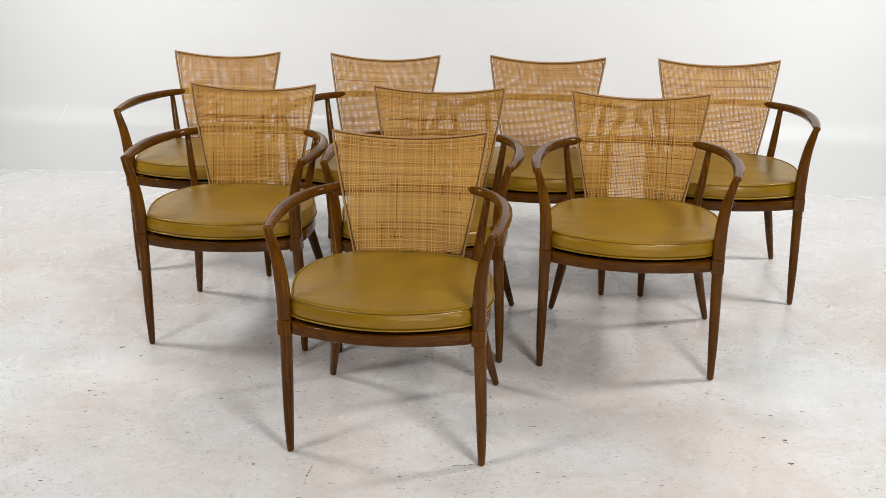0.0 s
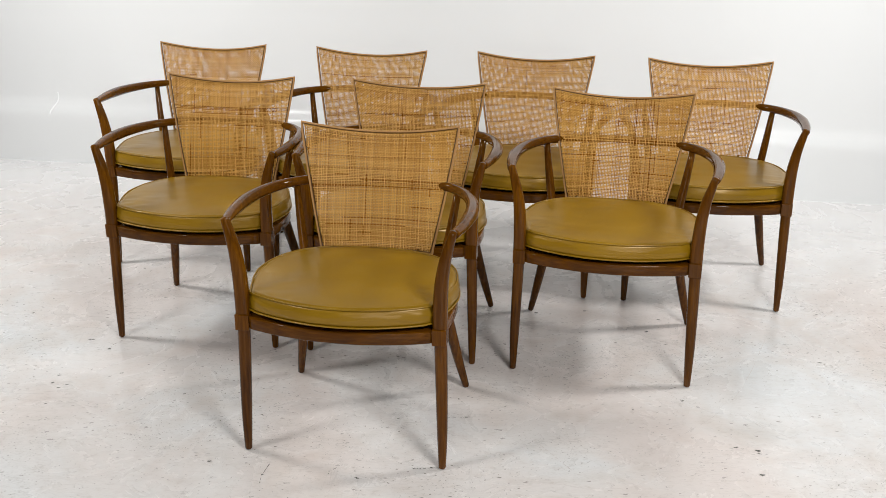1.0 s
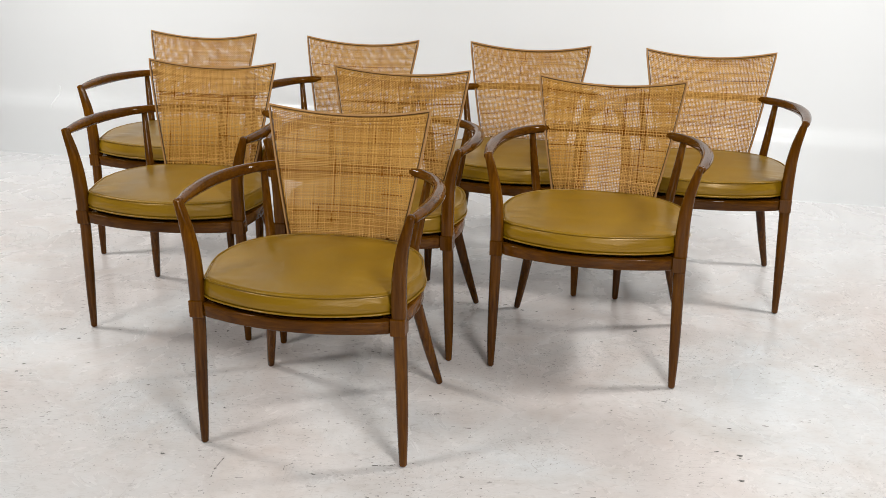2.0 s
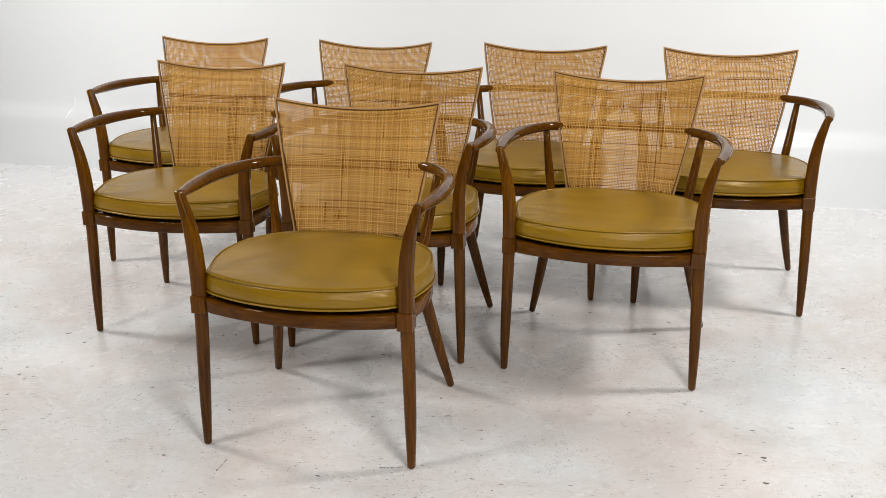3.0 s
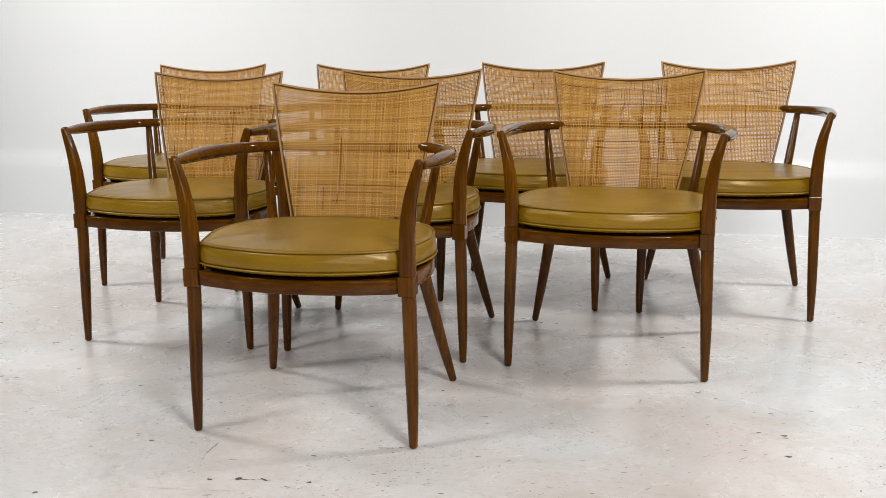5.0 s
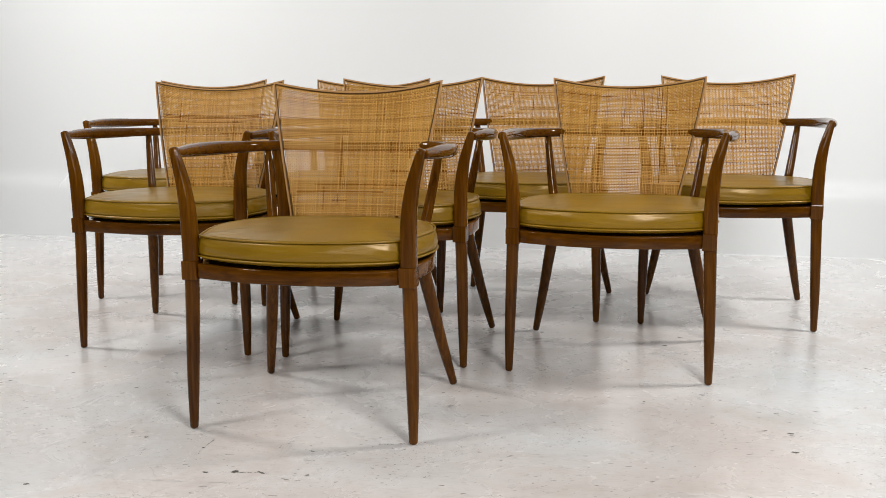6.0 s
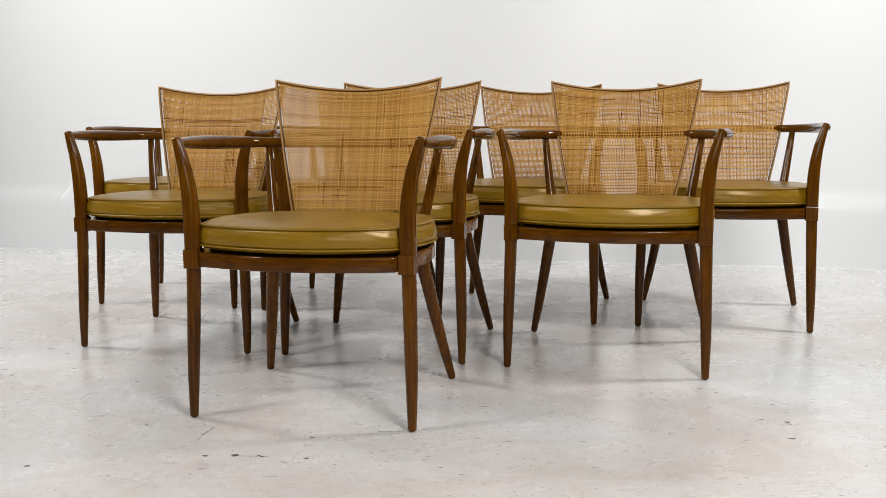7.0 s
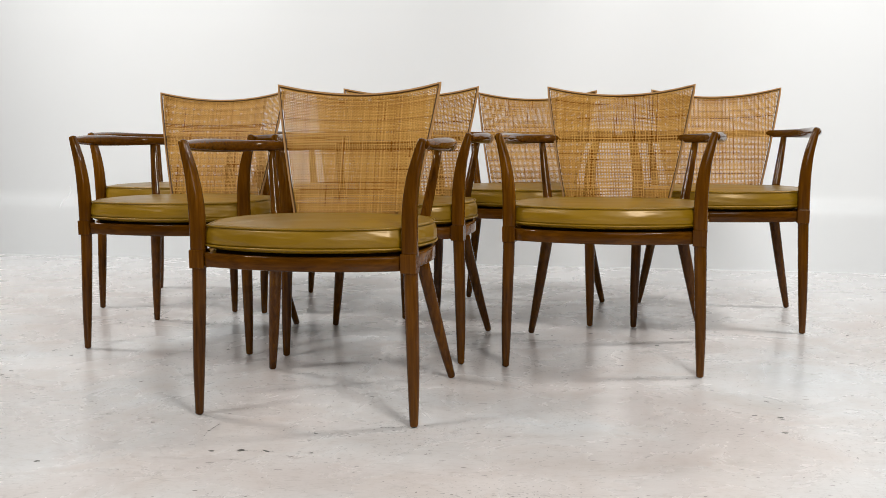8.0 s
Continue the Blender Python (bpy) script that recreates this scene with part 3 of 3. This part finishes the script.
def build_armchair():
    chair = new("armchair")
    tagged(chair, "walnut armchair with woven cane back and olive vinyl seat", "armchair", "armchairs in staggered rows")
    for s in (-1, 1):
        bm = bmesh.new()
        tube(bm, spline([(s * 0.279, -0.250, 0.006, 0.0105, 0.0105), (s * 0.2775, -0.243, 0.13, 0.0150, 0.0150),
                         (s * 0.2735, -0.234, 0.30, 0.0172, 0.0172), (s * 0.2710, -0.231, 0.404, 0.0176, 0.0176)], 4), (1, 0, 0), 18, round_ends=(True, False))
        part("front_leg", bm, WOOD, chair)
        bm = bmesh.new()
        tube(bm, spline([(s * 0.275, 0.213, 0.006, 0.0108, 0.0108), (s * 0.250, 0.176, 0.135, 0.0152, 0.0152), (s * 0.208, 0.115, 0.374, 0.0190, 0.0190)], 5),
             (1, 0, 0), 18, round_ends=(True, False))
        part("rear_leg", bm, WOOD, chair)
        bm = bmesh.new()
        x0, x1 = sorted((s * 0.2505, s * 0.2890))
        block(bm, x0, -0.2515, 0.373, x1, -0.211, 0.419, 0.0016)
        part("collar", bm, WOOD, chair, smooth=False)
        bm = bmesh.new()
        tube(bm, spline([(s * 0.2705, -0.231, 0.412, 0.0198, 0.0180), (s * 0.2705, -0.231, 0.47, 0.0196, 0.0182), (s * 0.2735, -0.231, 0.54, 0.0182, 0.0180),
                         (s * 0.2815, -0.230, 0.60, 0.0156, 0.0165), (s * 0.2925, -0.228, 0.645, 0.0130, 0.0150), (s * 0.3035, -0.226, 0.684, 0.0100, 0.0130)], 5),
             (1, 0, 0), 24, 2.9, round_ends=(False, True))
        part("arm_post", bm, WOOD, chair)
        bm = bmesh.new()
        tube(bm, spline([(s * 0.205, 0.125, 0.398, 0.0155, 0.0170), (s * 0.2255, 0.160, 0.52, 0.0140, 0.0150), (s * 0.2455, 0.196, 0.652, 0.0105, 0.0115)], 4),
             (1, 0, 0), 12, 1.6, round_ends=(False, False))
        part("spindle", bm, WOOD, chair)
    bm = bmesh.new()
    half = [(0.304, -0.222, 0.675, 0.0125, 0.0105), (0.3155, -0.14, 0.673, 0.0165, 0.0152), (0.3205, -0.05, 0.670, 0.0190, 0.0178), (0.314, 0.03, 0.667, 0.0185, 0.0178),
            (0.296, 0.10, 0.664, 0.0165, 0.0165), (0.263, 0.163, 0.662, 0.0145, 0.0148), (0.215, 0.212, 0.660, 0.0130, 0.0138), (0.14, 0.246, 0.659, 0.0125, 0.0135)]
    line = [(-x, y, z, a, b) for x, y, z, a, b in half] + [(0, 0.262, 0.659, 0.0125, 0.0135)] + half[::-1]
    rows = spline(line, 6)
    tube_level(bm, rows)
    part("armrest", bm, WOOD_ACROSS, chair)
    part("seat_frame", seat_frame_mesh(), WOOD_ACROSS, chair)
    part("seat_deck", seat_deck_mesh(), DECK, chair, "seat deck coloured near black for the shaded gap", False)
    cushion = part("cushion", cushion_mesh(), VINYL, chair, "olive gold vinyl box cushion")
    part("piping", piping_mesh(Z_PIPE_TOP, 0.0), VINYL, cushion)
    part("piping", piping_mesh(Z_PIPE_LOW, SWELL), VINYL, cushion)
    back = part("back_panel", panel_rim_mesh(0.0, 0.0020, 0.0050, 0.0006), RIM, chair, "thin dark walnut rim of the flared cane back", False)
    part("edging", panel_rim_mesh(0.0018, 0.0060, 0.0030, 0.0012), EDGING, back, "pale cane edging strip", False)
    weave = new("cane_weave", weave_mesh(11, ((0.565, -0.06, 0.21), (0.51, -0.2, 0.2), (0.60, -0.14, -0.1), (0.245, -0.11, 0.2), (0.19, -0.16, 0.08), (0.12, -0.06, -0.02), (0.93, -0.07, -0.05), (0.34, 0.1, 0.16))))
    weave.parent = back
    tagged(weave, "natural tan woven cane with darker strands", kind="stuff")
    for s in (-1, 1):
        bm = bmesh.new()
        tube(bm, [(s * 0.131, 0.160, 0.398, 0.004, 0.004), (s * 0.131, 0.166, 0.476, 0.004, 0.004)], (1, 0, 0), 10, round_ends=(False, False))
        part("peg", bm, WOOD, chair)
    return chair


def tube_level(bm, rows, n=16):
    """A bar whose section stays level: half width lies across the run, half height upright."""
    pts = [Vector(r[:3]) for r in rows]
    rings = []
    for i, r in enumerate(rows):
        tan = pts[min(i + 1, len(pts) - 1)] - pts[max(i - 1, 0)]
        tan.normalize()
        across = tan.cross(Vector((0, 0, 1))).normalized()
        up = across.cross(tan).normalized()
        ring = []
        for k in range(n):
            q = 2 * math.pi * k / n
            ring.append(bm.verts.new(pts[i] + across * r[3] * math.cos(q) + up * r[4] * math.sin(q)))
        rings.append(ring)
    for a, b in zip(rings, rings[1:]):
        for k in range(n):
            bm.faces.new((a[k], a[(k + 1) % n], b[(k + 1) % n], b[k]))
    bm.faces.new(rings[0][::-1])
    bm.faces.new(rings[-1])


# places where the cane has snapped: chair, then x, z, half width and half height
BROKEN = {6: ((0.125, 0.790, 0.0018, 0.0055), (0.125, 0.788, 0.0060, 0.0018))}
# dark strands by chair: a row's height fraction and its reach in x, and an upright's x and reach in z
DARK_ROWS = {1: ((0.52, 0.0, 0.12), (0.30, 0.02, 0.10)), 2: ((0.70, -0.2, -0.02), (0.42, -0.1, 0.19)), 3: ((0.53, -0.21, 0.21), (0.565, -0.08, 0.2), (0.90, -0.21, -0.03), (0.25, 0.05, 0.19)),
             7: ((0.74, -0.02, 0.22), (0.35, -0.1, 0.1))}
DARK_UPRIGHTS = {1: ((0.055, 0.55, 0.70), (-0.12, 0.60, 0.68)), 3: ((-0.085, 0.49, 0.62), (0.105, 0.50, 0.79), (0.120, 0.56, 0.80), (0.045, 0.66, 0.80)), 7: ((0.02, 0.50, 0.66),)}
CHAIRS = [  # x, y, turn; lean, twist and shift of the back; splay of the rear legs; which cushion
    (-0.1498, 2.6604, -8.66, -1.8, 2.0, 0.005, -0.5, 0),
    (-0.7482, 3.3662, -7.14, -1.7, 0.0, 0.006, 0.0, 1),
    (-0.0659, 3.2729, -9.05, -4.0, 0.3, 0.006, 0.4, 2),
    (0.6263, 3.1454, -11.11, -0.7, 0.0, 0.002, 1.3, 3),
    (-0.9812, 4.0436, -7.84, -0.9, -0.6, 0.001, 0.0, 2),
    (-0.3000, 3.9309, -9.92, 0.6, -0.6, -0.002, 0.0, 0),
    (0.3719, 3.8293, -11.27, -0.5, 0.3, 0.000, -0.4, 1),
    (1.0610, 3.7126, -9.02, -0.1, 0.4, -0.002, 0.3, 3),
]


def first_cushion(chair):
    return next(o for o in chair.children if o.name.startswith("cushion"))


def new_cushion(seed):
    me = bpy.data.meshes.new("cushion")
    bm = cushion_mesh(seed)
    bmesh.ops.recalc_face_normals(bm, faces=bm.faces)
    bm.to_mesh(me)
    bm.free()
    me.materials.append(VINYL)
    for f in me.polygons:
        f.use_smooth = len(f.vertices) < 6
    return me


# chairs that differ from the rest
LABELS = {0: "walnut armchair with honey cane back, alone ahead of the rows", 3: "walnut armchair, cane back streaked with dark strands, olive vinyl seat",
          6: "walnut armchair, cane back with a snapped strand, olive vinyl seat"}
first = build_armchair()
pivot = Matrix.Translation((0, 0.158, 0.471))
CUSHIONS = [first_cushion(first).data] + [new_cushion(k) for k in (1, 2, 3)]
for i, (x, y, turn, lean, twist, shift, splay, which) in enumerate(CHAIRS):
    m = pose(x, y, 0, 0, 0, turn)
    if i == 0:
        first.matrix_basis = m
        made = first
    else:
        made = copy_thing(first, m)
    if i in LABELS:
        tagged(made, LABELS[i])
    # backs and rear legs lean a little differently from chair to chair
    for o in made.children:
        if o.name.startswith("rear_leg") and splay:
            side = math.copysign(1, o.data.vertices[0].co.x)
            hinge = Matrix.Translation((side * 0.208, 0.115, 0.374))
            o.matrix_basis = hinge @ Matrix.Rotation(radians(-side * splay), 4, "Y") @ hinge.inverted()
        if o.name.startswith("back_panel"):
            if i:
                for p in o.children:
                    if p.name.startswith("cane_weave"):
                        p.data = weave_mesh(11 + i, DARK_ROWS.get(i, ()), BROKEN.get(i, ()), DARK_UPRIGHTS.get(i, ()))
            o.matrix_basis = Matrix.Translation((shift, 0, 0)) @ pivot @ Matrix.Rotation(radians(twist), 4, "Z") @ Matrix.Rotation(radians(-lean), 4, "X") @ pivot.inverted()
        if o.name.startswith("cushion"):
            o.data = CUSHIONS[which]
